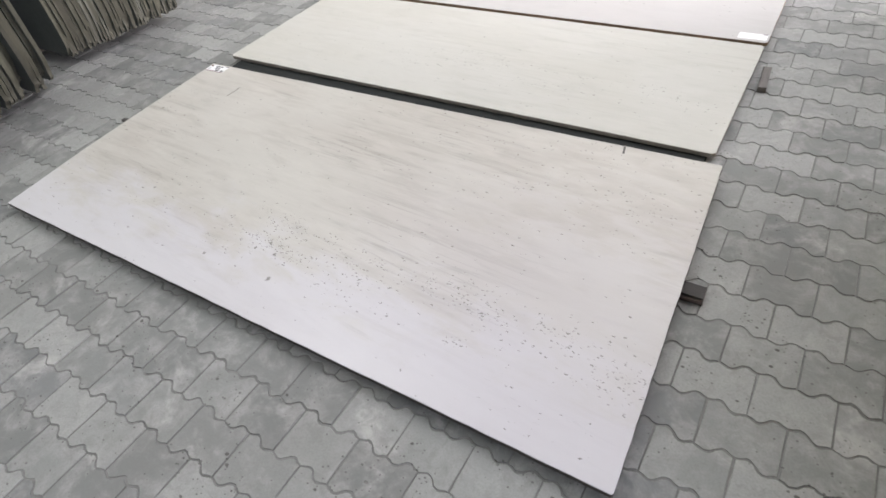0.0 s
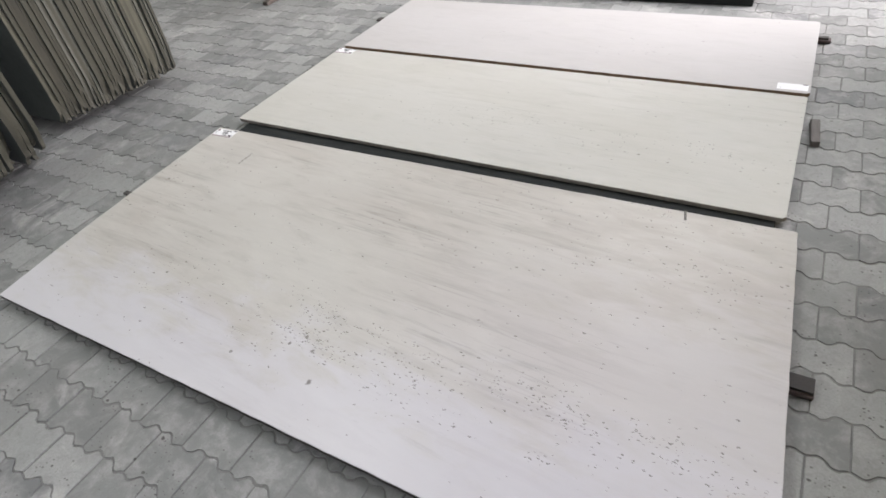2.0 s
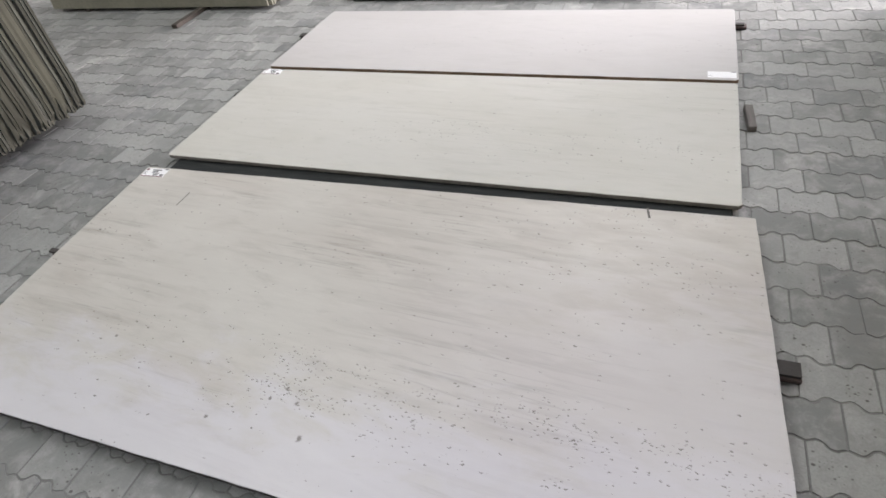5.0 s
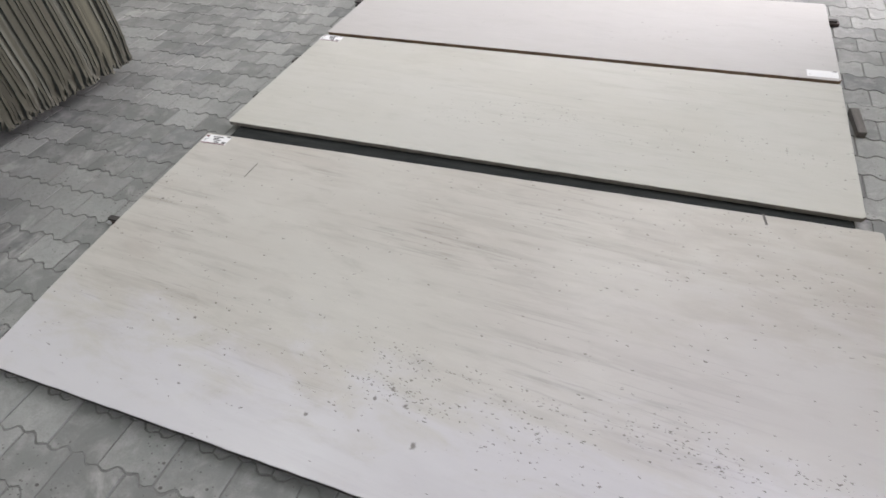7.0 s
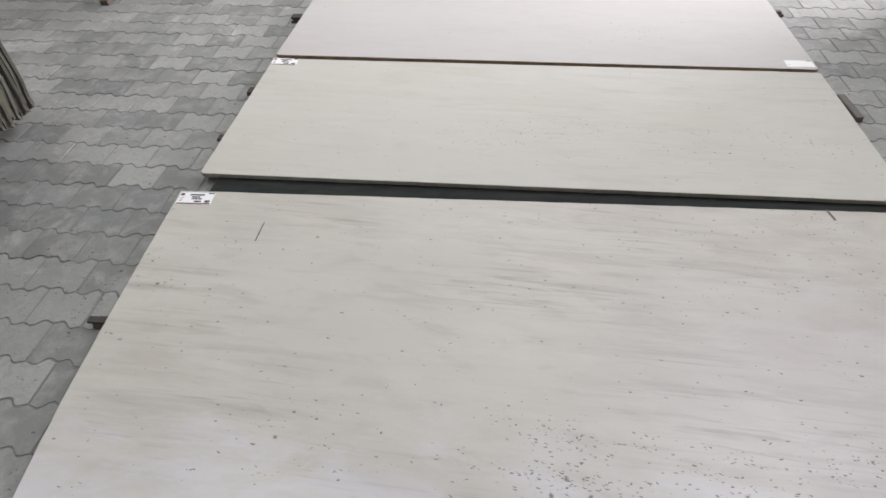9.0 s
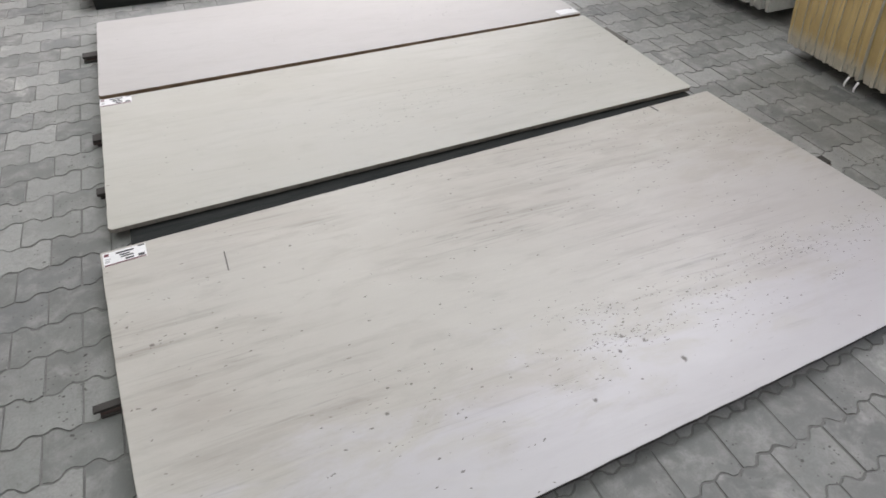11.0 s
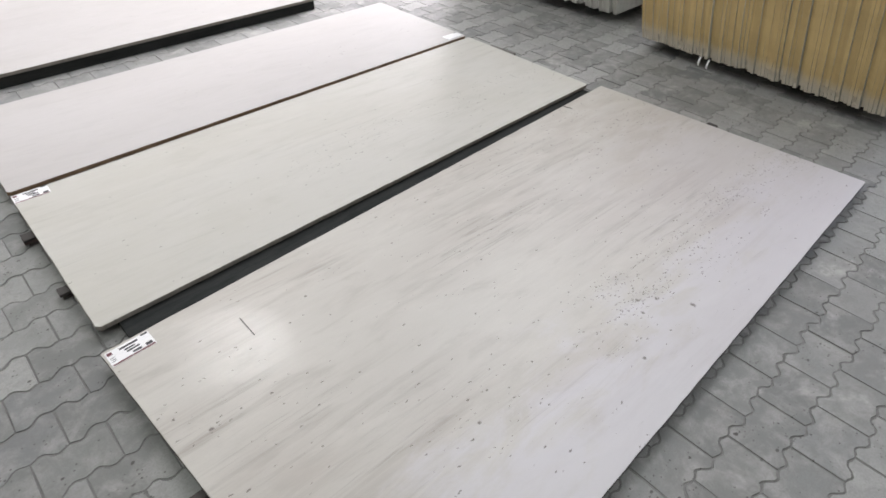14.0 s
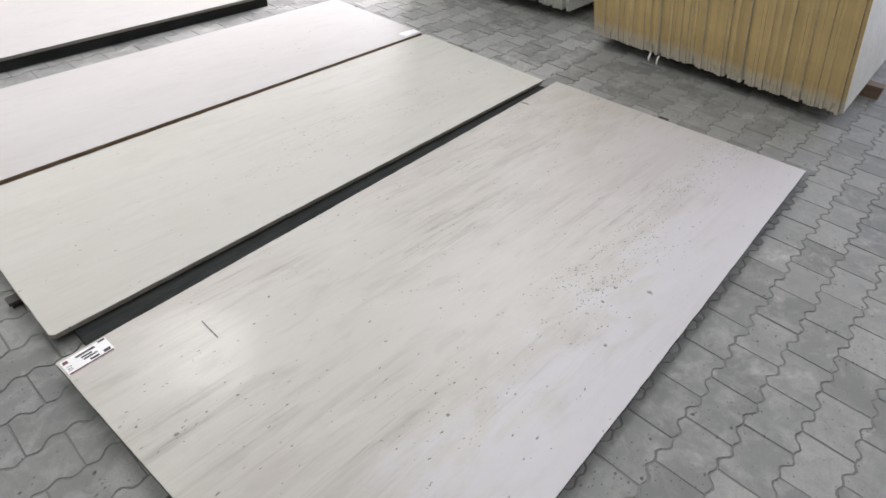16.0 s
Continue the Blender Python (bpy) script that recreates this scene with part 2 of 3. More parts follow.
def paver_material():
    n = Nodes("cement_paver")
    n.world_coord()
    r = n.piece()
    big = n.noise(n.mapped(), 0.9, 4, 0.6)
    mid = n.noise(n.mapped(), 9, 6, 0.65, 0.4)
    fine = n.noise(n.mapped(), 160, 4, 0.6)
    sand = n.noise(n.mapped(), 600, 2, 0.5)
    col = n.mix(n.ramp(r, 0.0, 1.0), (0.160, 0.165, 0.159), (0.296, 0.300, 0.288))
    col = n.mix(n.ramp(n.math("FRACT", n.math("MULTIPLY", r, 7.31)), 0.80, 0.98, 0, 0.7), col, (0.13, 0.135, 0.14))
    col = n.mix(n.ramp(mid, 0.40, 0.70, 0.0, 0.75), col, (0.345, 0.342, 0.33))
    col = n.mix(n.ramp(big, 0.50, 0.70, 0.0, 0.35), col, (0.15, 0.145, 0.135))
    col = n.mix(n.ramp(fine, 0.35, 0.75, 0.0, 0.30), col, (0.14, 0.137, 0.13))
    d, c = n.spots(n.mapped((34, 46, 1)), 1.0)
    where = n.noise(n.mapped((1, 1, 0)), 4.2, 2, 0.5)
    pick = n.math("LESS_THAN", n.axis(c, 0), n.ramp(where, 0.50, 0.62, 0.0, 0.60))
    hole = n.math("MULTIPLY", pick, n.ramp(n.math("SUBTRACT", n.math("MULTIPLY", n.axis(c, 1), 0.28), d), -0.03, 0.08))
    col = n.mix(n.math("MULTIPLY", hole, 0.8), col, (0.05, 0.045, 0.04))
    dust = n.noise(n.mapped(), 3.1, 5, 0.7, 0.5)
    col = n.mix(n.ramp(dust, 0.55, 0.70, 0.0, 0.65), col, (0.43, 0.42, 0.40))
    d2, c2 = n.spots(n.mapped((95, 120, 1)), 1.0)
    speck = n.math("MULTIPLY", n.math("LESS_THAN", n.axis(c2, 0), n.ramp(where, 0.46, 0.62, 0.01, 0.32)),
                   n.ramp(n.math("SUBTRACT", n.math("MULTIPLY", n.axis(c2, 1), 0.42), d2), -0.03, 0.10))
    col = n.mix(n.math("MULTIPLY", speck, 0.7), col, (0.06, 0.056, 0.05))
    smear = n.noise(n.mapped(), 22, 5, 0.7, 1.2)
    col = n.mix(n.ramp(smear, 0.46, 0.68, 0.0, 0.40), col, (0.17, 0.168, 0.16))
    relief = n.math("SUBTRACT", n.math("ADD", n.math("MULTIPLY", mid, 0.7), n.math("MULTIPLY", sand, 0.25)), hole)
    return n.done(col, n.ramp(mid, 0.3, 0.7, 0.62, 0.85), relief, 0.35, 0.003)


PAVER = paver_material()


def plain(name, a, b, scale=6.0, rough=0.75, stretch=(1, 1, 1), bump=0.3, gloss=0.5):
    n = Nodes(name)
    big = n.noise(n.mapped(stretch), scale, 5, 0.6, 0.3)
    fine = n.noise(n.mapped(stretch), scale * 14, 4, 0.6)
    col = n.mix(n.ramp(big, 0.3, 0.7), a, b)
    col = n.mix(n.ramp(fine, 0.35, 0.75, 0, 0.35), col, tuple(c * 0.6 for c in b))
    return n.done(col, rough, fine, bump, 0.002, gloss=gloss)


SAND = plain("joint_sand", (0.20, 0.197, 0.19), (0.13, 0.128, 0.122), 9)
WOOD = plain("dirty_timber", (0.10, 0.08, 0.065), (0.06, 0.05, 0.042), 4, 0.8, (1, 8, 8))
DARKSTONE = plain("dark_stone_strip", (0.06, 0.053, 0.049), (0.036, 0.032, 0.03), 8, 0.75)
RUSTSTONE = plain("red_brown_stone_strip", (0.105, 0.075, 0.068), (0.07, 0.05, 0.046), 8, 0.75)
GREYWOOD = plain("weathered_grey_timber", (0.15, 0.138, 0.128), (0.10, 0.092, 0.086), 6, 0.85, (8, 1, 8))
DARKBOARD = plain("dark_board", (0.040, 0.042, 0.041), (0.026, 0.028, 0.028), 4, 0.95, (1, 8, 8), gloss=0.05)
REDWOOD = plain("red_brown_timber", (0.20, 0.135, 0.095), (0.14, 0.095, 0.068), 5, 0.8, (6, 1, 6))
PAPER = plain("label_paper", (0.80, 0.80, 0.80), (0.76, 0.76, 0.77), 20, 0.5, bump=0.05)
INK = plain("label_ink", (0.05, 0.05, 0.055), (0.035, 0.035, 0.04), 20, 0.6)
MAROON = plain("label_maroon", (0.16, 0.05, 0.06), (0.13, 0.04, 0.05), 20, 0.6)
PENCIL = plain("pencil_line", (0.13, 0.12, 0.11), (0.09, 0.085, 0.08), 60, 0.7)
WALLPAINT = plain("dusty_wall_plaster", (0.52, 0.51, 0.48), (0.44, 0.43, 0.40), 1.2)
ROOFING = plain("grey_roof_sheet", (0.34, 0.35, 0.36), (0.28, 0.29, 0.30), 1.0)
GREY_OFFCUT = plain("dull_grey_stone", (0.27, 0.27, 0.26), (0.21, 0.21, 0.20), 5)


# ---- mesh helpers ----
def mesh_object(name, bm, mats, parent=None, smooth=False):
    me = bpy.data.meshes.new(name)
    bm.normal_update()
    bm.to_mesh(me)
    bm.free()
    for m in (mats if isinstance(mats, (list, tuple)) else [mats]):
        me.materials.append(m)
    if smooth:
        for p in me.polygons:
            p.use_smooth = True
    ob = new(name, me)
    ob.parent = parent
    return ob


def part(name, bm, material, parent, label=""):
    return tagged(mesh_object(name, bm, material, parent), label=label)


def box(bm, x0, x1, y0, y1, z0, z1, bevel=0.0):
    made = bmesh.ops.create_cube(bm, size=1.0)["verts"]
    for v in made:
        v.co = Vector((x0 + (v.co.x + 0.5) * (x1 - x0), y0 + (v.co.y + 0.5) * (y1 - y0), z0 + (v.co.z + 0.5) * (z1 - z0)))
    if bevel:
        edges = list({e for v in made for e in v.link_edges})
        bmesh.ops.bevel(bm, geom=edges, offset=bevel, segments=2, affect="EDGES", profile=0.6)
    return bm


def rough_outline(corners, step, wobble, rng, round_corner=0.012):
    """A closed outline through the corners, with small unevenness along its sides."""
    pts = []
    n = len(corners)
    for i in range(n):
        a, b = Vector(corners[i]), Vector(corners[(i + 1) % n])
        length = (b - a).length
        d = (b - a) / length
        side = Vector((d.y, -d.x))
        count = max(2, int(length / step))
        for k in range(count + 1):
            s = round_corner + (length - 2 * round_corner) * k / count
            w = wobble * (rng.random() - 0.5) if 0 < k < count else 0
            pts.append(a + d * s + side * w)
    return pts


def plate(bm, outline, z0, z1, bevel, edge_slot=1):
    """A plate with an outline, thickness and a worn top edge; its sides take a second material."""
    top = [bm.verts.new((p.x, p.y, z1)) for p in outline]
    f = bm.faces.new(top)
    if f.calc_area() and f.normal.z < 0:
        f.normal_flip()
    n = len(outline)
    mid = sum(outline, Vector((0, 0))) / n
    rings = [top]
    for z, out in ((z1 - bevel, bevel), (z0, bevel * 1.2)):
        ring = []
        for i, p in enumerate(outline):
            t = (outline[(i + 1) % n] - outline[i - 1]).normalized()
            q = p + Vector((t.y, -t.x)) * out
            ring.append(bm.verts.new((q.x, q.y, z)))
        rings.append(ring)
    for k in range(2):
        for i in range(n):
            j = (i + 1) % n
            face = bm.faces.new((rings[k][i], rings[k + 1][i], rings[k + 1][j], rings[k][j]))
            face.material_index = edge_slot if k else 0
    bm.faces.new(list(reversed(rings[2]))).material_index = edge_slot
    bmesh.ops.recalc_face_normals(bm, faces=bm.faces)
    return bm


# ---- the hall ----
X0, X1, Y0, Y1, ROOF = -9.0, 7.0, -7.0, 14.0, 7.0
bm = bmesh.new()
box(bm, X0 - 0.3, X1 + 0.3, Y0 - 0.3, Y1 + 0.3, -0.30, -0.0030)
floor = tagged(mesh_object("floor", bm, SAND), "grey cement paver floor with dark sanded joints", "floor", kind="structure")
for name, dims in (("wall_west", (X0 - 0.25, X0, Y0, Y1)), ("wall_north", (X0 - 0.25, X1 + 0.25, Y1, Y1 + 0.25)),
                   ("wall_south", (X0 - 0.25, X1 + 0.25, Y0 - 0.25, Y0))):
    bm = bmesh.new()
    box(bm, *dims, 0.0, ROOF)
    tagged(mesh_object(name, bm, WALLPAINT), "plain dusty grey plastered hall wall", "wall", kind="structure")
bm = bmesh.new()
for y0, y1, z0, z1 in ((Y0, -2.7, 0, ROOF), (0.7, 5.2, 0, ROOF), (10.0, Y1, 0, ROOF), (-2.7, 0.7, 3.9, ROOF), (5.2, 10.0, 3.9, ROOF)):
    box(bm, X1, X1 + 0.25, y0, y1, z0, z1)
tagged(mesh_object("wall_east", bm, WALLPAINT), "dusty plastered hall wall with two open gates", "wall", kind="structure")
bm = bmesh.new()
box(bm, X0 - 0.25, X1 + 0.25, Y0 - 0.25, Y1 + 0.25, ROOF, ROOF + 0.12)
tagged(mesh_object("ceiling", bm, ROOFING), "grey sheet roof of the hall", "ceiling", kind="structure")


# ---- the slabs on the floor ----
TOP, THICK, TOP_D = 0.055, 0.019, 0.087
rng = random.Random(5)


def floor_slab(corners, material, label, side=None, top=TOP, corner=0.012):
    x0, y0 = corners[0]
    pts = rough_outline([(x - x0, y - y0) for x, y in corners], 0.05, 0.0022, rng, corner)
    bm = bmesh.new()
    plate(bm, pts, -THICK, 0, 0.0016)
    ob = new("stone_slab")
    ob.location = (x0, y0, top)
    mesh_object("slab_body", bm, [material, side or EDGE], ob)
    return tagged(ob, label, "stone slab", group="slabs laid out on the floor")


def sticker(slab, corner, along, length, depth, flip=False, faded=False):
    """A paper label with a maroon stripe and bars for its print. corner: its near corner in the world."""
    m = Matrix.Translation((corner[0] - slab.location.x, corner[1] - slab.location.y, 0)) @ pose(0, 0, 0, 0, 0, along)
    bm = bmesh.new()
    box(bm, 0, length, 0, depth, 0.0002, 0.0009)
    paper = part("sticker", bm, PAPER, slab, "white printed paper label")
    paper.matrix_basis = m
    bars = [(0.02, 0.98, 0.02, 0.11, MAROON, "maroon_stripe"), (0.03, 0.14, 0.72, 0.92, MAROON, "label_emblem"),
            (0.30, 0.72, 0.74, 0.86, INK, "print_bar"), (0.38, 0.62, 0.56, 0.66, INK, "print_bar"), (0.40, 0.70, 0.40, 0.50, INK, "print_bar"),
            (0.50, 0.70, 0.18, 0.30, INK, "print_bar"), (0.80, 0.95, 0.16, 0.34, INK, "print_bar"), (0.04, 0.16, 0.50, 0.53, INK, "print_bar"),
            (0.04, 0.14, 0.38, 0.41, INK, "print_bar"), (0.04, 0.15, 0.27, 0.30, INK, "print_bar"), (0.82, 0.98, 0.88, 0.98, INK, "print_bar")]
    for a, b, c, d, mat, name in (bars[-2:] if faded else bars):
        if flip:
            a, b, c, d = 1 - b, 1 - a, 1 - d, 1 - c
        bm = bmesh.new()
        box(bm, a * length, b * length, c * depth, d * depth, 0.0009, 0.0013)
        part(name, bm, mat, paper)
    return paper


def pencil(slab, a, b, width):
    a, b = (Vector((p[0] - slab.location.x, p[1] - slab.location.y)) for p in (a, b))
    d = b - a
    bm = bmesh.new()
    box(bm, 0, d.length, -width / 2, width / 2, 0.0002, 0.0009)
    line = part("pencil_mark", bm, PENCIL, slab, "short dark pencil line")
    line.matrix_basis = pose(a.x, a.y, 0, 0, 0, math.degrees(math.atan2(d.y, d.x)))


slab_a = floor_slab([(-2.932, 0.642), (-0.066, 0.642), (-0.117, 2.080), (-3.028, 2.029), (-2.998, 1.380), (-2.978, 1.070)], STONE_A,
                    "streaked and pitted beige limestone slab with a paper label", SHADED_SIDE, corner=0.004)
slab_b = floor_slab([(-2.996, 2.150), (-0.160, 2.148), (-0.146, 3.153), (-2.988, 3.168)], STONE_B,
                    "plain honed beige limestone slab beside the streaked one")
slab_c = floor_slab([(-2.990, 3.214), (-0.140, 3.188), (-0.136, 4.128), (-2.970, 4.152)], STONE_C,
                    "pale honed limestone slab with a paper label at its corner", BROWN_SIDE)
slab_d = floor_slab([(-3.042, 4.500), (-0.500, 4.466), (-0.430, 5.440), (-2.972, 5.480)], STONE_C,
                    "pale honed limestone slab set apart from the others", top=TOP_D)
slab_e = floor_slab([(-2.720, 5.590), (-0.400, 5.530), (-0.380, 6.600), (-2.690, 6.660)], STONE_C,
                    "pale honed limestone slab farthest along the row")
sticker(slab_a, (-3.018, 1.947), 2, 0.142, 0.072)
sticker(slab_b, (-2.990, 3.100), -2, 0.142, 0.072)
sticker(slab_c, (-0.286, 3.210), 0, 0.138, 0.068, False, True)
pencil(slab_a, (-0.505, 2.080), (-0.494, 2.020), 0.009)
pencil(slab_a, (-2.626, 1.864), (-2.628, 1.762), 0.0045)


def support(x0, x1, y0, y1, top, material, label, tilt=0.0):
    """A strip laid under a slab to keep it off the floor."""
    bm = bmesh.new()
    box(bm, -(x1 - x0) / 2, (x1 - x0) / 2, -(y1 - y0) / 2, (y1 - y0) / 2, 0, top, 0.003)
    for v in bm.verts:
        v.co += Vector((rng.uniform(-1, 1), rng.uniform(-1, 1), 0)) * 0.002
    ob = mesh_object("support_strip", bm, material)
    ob.matrix_world = pose((x0 + x1) / 2, (y0 + y1) / 2, 0, 0, 0, tilt)
    return tagged(ob, label, "support strip", group="strips under the slabs")


REST = TOP - THICK


def layered_support(x0, x1, y0, y1, rest=REST):
    """Three thin strips of stone laid on one another, their ends and sides out of line."""
    ob = new("support_strip")
    ob.location = ((x0 + x1) / 2, (y0 + y1) / 2, 0)
    hx, hy, t = (x1 - x0) / 2, (y1 - y0) / 2, rest / 3
    for k in range(3):
        bm = bmesh.new()
        a, b, c, d = (rng.uniform(0.0, 0.020) for _ in range(4))
        box(bm, -hx + a, hx - b, -hy + c, hy - d, k * t, (k + 1) * t - 0.0004, 0.0014)
        for v in bm.verts:
            v.co += Vector((rng.uniform(-1, 1), rng.uniform(-1, 1), 0)) * 0.0012
        layer = part("strip_layer", bm, RUSTSTONE if k == 1 else DARKSTONE, ob)
        layer.matrix_basis = pose(0, 0, 0, 0, 0, rng.uniform(-0.6, 0.6))
    return tagged(ob, "layered dark stone strips propping up a slab", "support strip", group="strips under the slabs")


for x0, x1, y0, y1 in ((-0.50, -0.020, 1.366, 1.440), (-3.078, -2.60, 1.355, 1.415), (-0.65, -0.25, 2.40, 2.46), (-3.045, -2.60, 2.415, 2.475),
                       (-3.040, -2.60, 2.835, 2.895), (-0.50, -0.065, 3.920, 3.985), (-3.065, -2.60, 3.730, 3.800),
                       (-0.95, -0.55, 4.80, 4.88), (-2.95, -2.50, 4.85, 4.92), (-0.95, -0.50, 5.85, 5.92), (-2.60, -2.20, 5.90, 5.97)):
    layered_support(x0, x1, y0, y1, TOP_D - THICK if 4.5 < y0 < 5.4 else REST)
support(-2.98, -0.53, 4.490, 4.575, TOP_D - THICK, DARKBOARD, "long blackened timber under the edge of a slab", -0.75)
# Board widened to fill the gap; its dark colour deepens the shade there.
support(-2.93, -0.19, 2.062, 2.215, 0.030, DARKBOARD, "wide dark board filling the shaded gap at the edge of a slab", 0.5)
support(-0.110, -0.074, 2.785, 2.990, 0.030, GREYWOOD, "loose weathered grey timber batten beside a slab", 3)


# ---- stacks of standing slabs ----
def standing_slab(length, height, thick, edge, face, seed, ragged):
    """A slab on edge: its long side along x, its worn end at x = 0, its foot at z = 0, where it is chipped."""
    r = random.Random(seed)
    levels = [0.0, 0.015, 0.035, 0.06, 0.09, 0.13, 0.2, 0.35, 0.6, 1.0]
    bm = bmesh.new()
    rings = []
    bite = r.random()
    for k, s in enumerate(levels):
        worn = ragged * max(0.0, 1 - s / 0.12) ** 1.5
        e = worn * (0.4 + 0.9 * r.random() + bite * 0.6) + 0.004 * (r.random() - 0.5)
        ring = []
        for x, y in ((e, -thick / 2), (e + 0.003 * r.random(), thick / 2), (length, thick / 2), (length, -thick / 2)):
            ring.append(bm.verts.new((x, y * (1 - 0.25 * worn / max(ragged, 1e-6) * r.random()), s * height)))
        rings.append(ring)
    for k in range(len(levels) - 1):
        for i in range(4):
            j = (i + 1) % 4
            f = bm.faces.new((rings[k][i], rings[k][j], rings[k + 1][j], rings[k + 1][i]))
            f.material_index = 0 if i in (0, 2) else 1
    bm.faces.new(rings[0])
    bm.faces.new(rings[-1])
    bmesh.ops.recalc_face_normals(bm, faces=bm.faces)
    me = bpy.data.meshes.new("standing_slab")
    bm.to_mesh(me)
    bm.free()
    me.materials.append(edge)
    me.materials.append(face)
    return me


def stack(start, end, foot, pitch, lean, length, height, facing, edges, face, label, group, ragged, shifts=0.03, seed=1, fill=0.94, lift=0.02, notch=0.0):
    """Slabs on edge, side by side from start to end along y; their worn ends face facing (+1 or -1 along x)."""
    r = random.Random(seed)
    meshes = [standing_slab(length, height * r.uniform(0.94, 1.0), pitch * fill, e, face, seed * 31 + i, ragged)
              for i, e in enumerate(edges * 4)]
    (xa, ya), (xb, yb) = start, end
    count = int(abs(yb - ya) / pitch)
    for i in range(count + 1):
        s = i / count
        ob = new("standing_slab", meshes[r.randrange(len(meshes))])
        back = notch * r.random() if r.random() < 0.12 else 0.0
        x = xa + (xb - xa) * s + (r.random() - 0.5) * shifts - facing * back
        ob.matrix_world = (pose(x, ya + (yb - ya) * s, foot + r.random() * lift + back, lean + r.uniform(-0.15, 0.15), 0, 0)
                           @ pose(0, 0, 0, 0, 0, 180 if facing > 0 else 0))
        tagged(ob, label, "stone slab", group=group)


def dirty_edges(name, pale, mid, foot_col, foot_height):
    n = Nodes(name)
    r = n.t.nodes.new("ShaderNodeObjectInfo").outputs["Random"]
    long = n.noise(n.mapped((50, 50, 3)), 1.0, 5, 0.65, 0.3)
    blot = n.noise(n.mapped((8, 8, 5)), 1.0, 4, 0.6)
    col = n.mix(n.ramp(r, 0.0, 1.0), pale, mid)
    col = n.mix(n.ramp(blot, 0.4, 0.7, 0.0, 0.45), col, tuple(c * 0.6 for c in mid))
    col = n.mix(n.ramp(long, 0.45, 0.75, 0.0, 0.5), col, tuple(c * 0.5 for c in mid))
    z = n.math("ADD", n.axis(n.coord, 2), n.math("MULTIPLY", blot, 0.10))
    col = n.mix(n.ramp(z, foot_height + 0.09, foot_height - 0.02, 0.0, 0.8), col, foot_col)
    return n.done(col, 0.85, long, 0.5, 0.004)


BROWN_EDGE = dirty_edges("dusty_brown_edge", (0.088, 0.084, 0.058), (0.056, 0.054, 0.038), (0.085, 0.080, 0.060), 0.10)
BROWN_EDGE2 = dirty_edges("worn_brown_edge", (0.064, 0.060, 0.041), (0.042, 0.039, 0.027), (0.066, 0.062, 0.046), 0.08)
GREY_EDGE = dirty_edges("dusty_grey_edge", (0.110, 0.109, 0.086), (0.074, 0.073, 0.056), (0.090, 0.085, 0.068), 0.10)
BROWN_FACE = plain("dull_green_grey_face", (0.12, 0.13, 0.12), (0.085, 0.095, 0.09), 3, 0.6)
YELLOW_EDGE = dirty_edges("yellow_resin_edge", (0.52, 0.385, 0.175), (0.43, 0.315, 0.14), (0.44, 0.42, 0.37), 0.09)
YELLOW_FACE = plain("pale_backed_face", (0.66, 0.66, 0.60), (0.58, 0.58, 0.52), 2, 0.6)
WHITE_EDGE = dirty_edges("white_marble_edge", (0.42, 0.42, 0.375), (0.36, 0.36, 0.32), (0.38, 0.37, 0.35), 0.05)
WHITE_FACE = plain("white_marble_face", (0.66, 0.66, 0.63), (0.58, 0.58, 0.55), 2, 0.5)

stack((-4.06, 1.745), (-3.965, 2.558), 0.062, 0.0165, 0.0, 2.4, 1.7, 1, [BROWN_EDGE, GREY_EDGE, BROWN_EDGE2], BROWN_FACE,
      "dusty brown stone slab standing on edge in a stack", "slabs in the brown stack", 0.030, 0.022, 2, 0.985, 0.022, 0.06)
stack((-3.66, 0.62), (-3.85, 1.485), 0.055, 0.0235, 0.0, 2.4, 1.7, 1, [BROWN_EDGE2, BROWN_EDGE], BROWN_FACE,
      "rough brown stone slab standing on edge in a stack", "slabs in the rough brown stack", 0.05, 0.04, 3, 0.985, 0.025, 0.07)
stack((0.640, 0.675), (0.700, 2.300), 0.076, 0.0215, -12.0, 2.5, 1.8, -1, [YELLOW_EDGE], YELLOW_FACE,
      "stone slab with yellow resin edges standing in a stack", "slabs in the yellow stack", 0.012, 0.012, 4, 0.975, 0.008, 0.014)
stack((0.940, 2.690), (0.865, 4.250), 0.078, 0.0310, -8.0, 2.4, 1.8, -1, [WHITE_EDGE], WHITE_FACE,
      "white marble slab standing on edge in a stack", "slabs in the white stack", 0.016, 0.012, 5, 0.99, 0.015, 0.05)


def strap_end(x, y, z):
    """A short end of white packing strap, curled, hanging from the foot of a stack."""
    bm = bmesh.new()
    rows = []
    for k in range(7):
        a = radians(20 + 22 * k)
        px, pz = -0.018 * math.sin(a), 0.05 - 0.0085 * k * 1.1
        rows.append([bm.verts.new((px, -0.006, pz)), bm.verts.new((px, 0.006, pz)), bm.verts.new((px + 0.0015, 0.006, pz)), bm.verts.new((px + 0.0015, -0.006, pz))])
    for k in range(6):
        for i in range(4):
            bm.faces.new((rows[k][i], rows[k][(i + 1) % 4], rows[k + 1][(i + 1) % 4], rows[k + 1][i]))
    bm.faces.new(rows[0])
    bm.faces.new(rows[-1])
    bmesh.ops.recalc_face_normals(bm, faces=bm.faces)
    ob = mesh_object("strap_end", bm, PAPER)
    ob.location = (x, y, z)
    tagged(ob, "curled white strap end under the yellow slabs", "strap", group="strap ends")


strap_end(0.658, 1.845, 0.045)
strap_end(0.656, 1.785, 0.042)


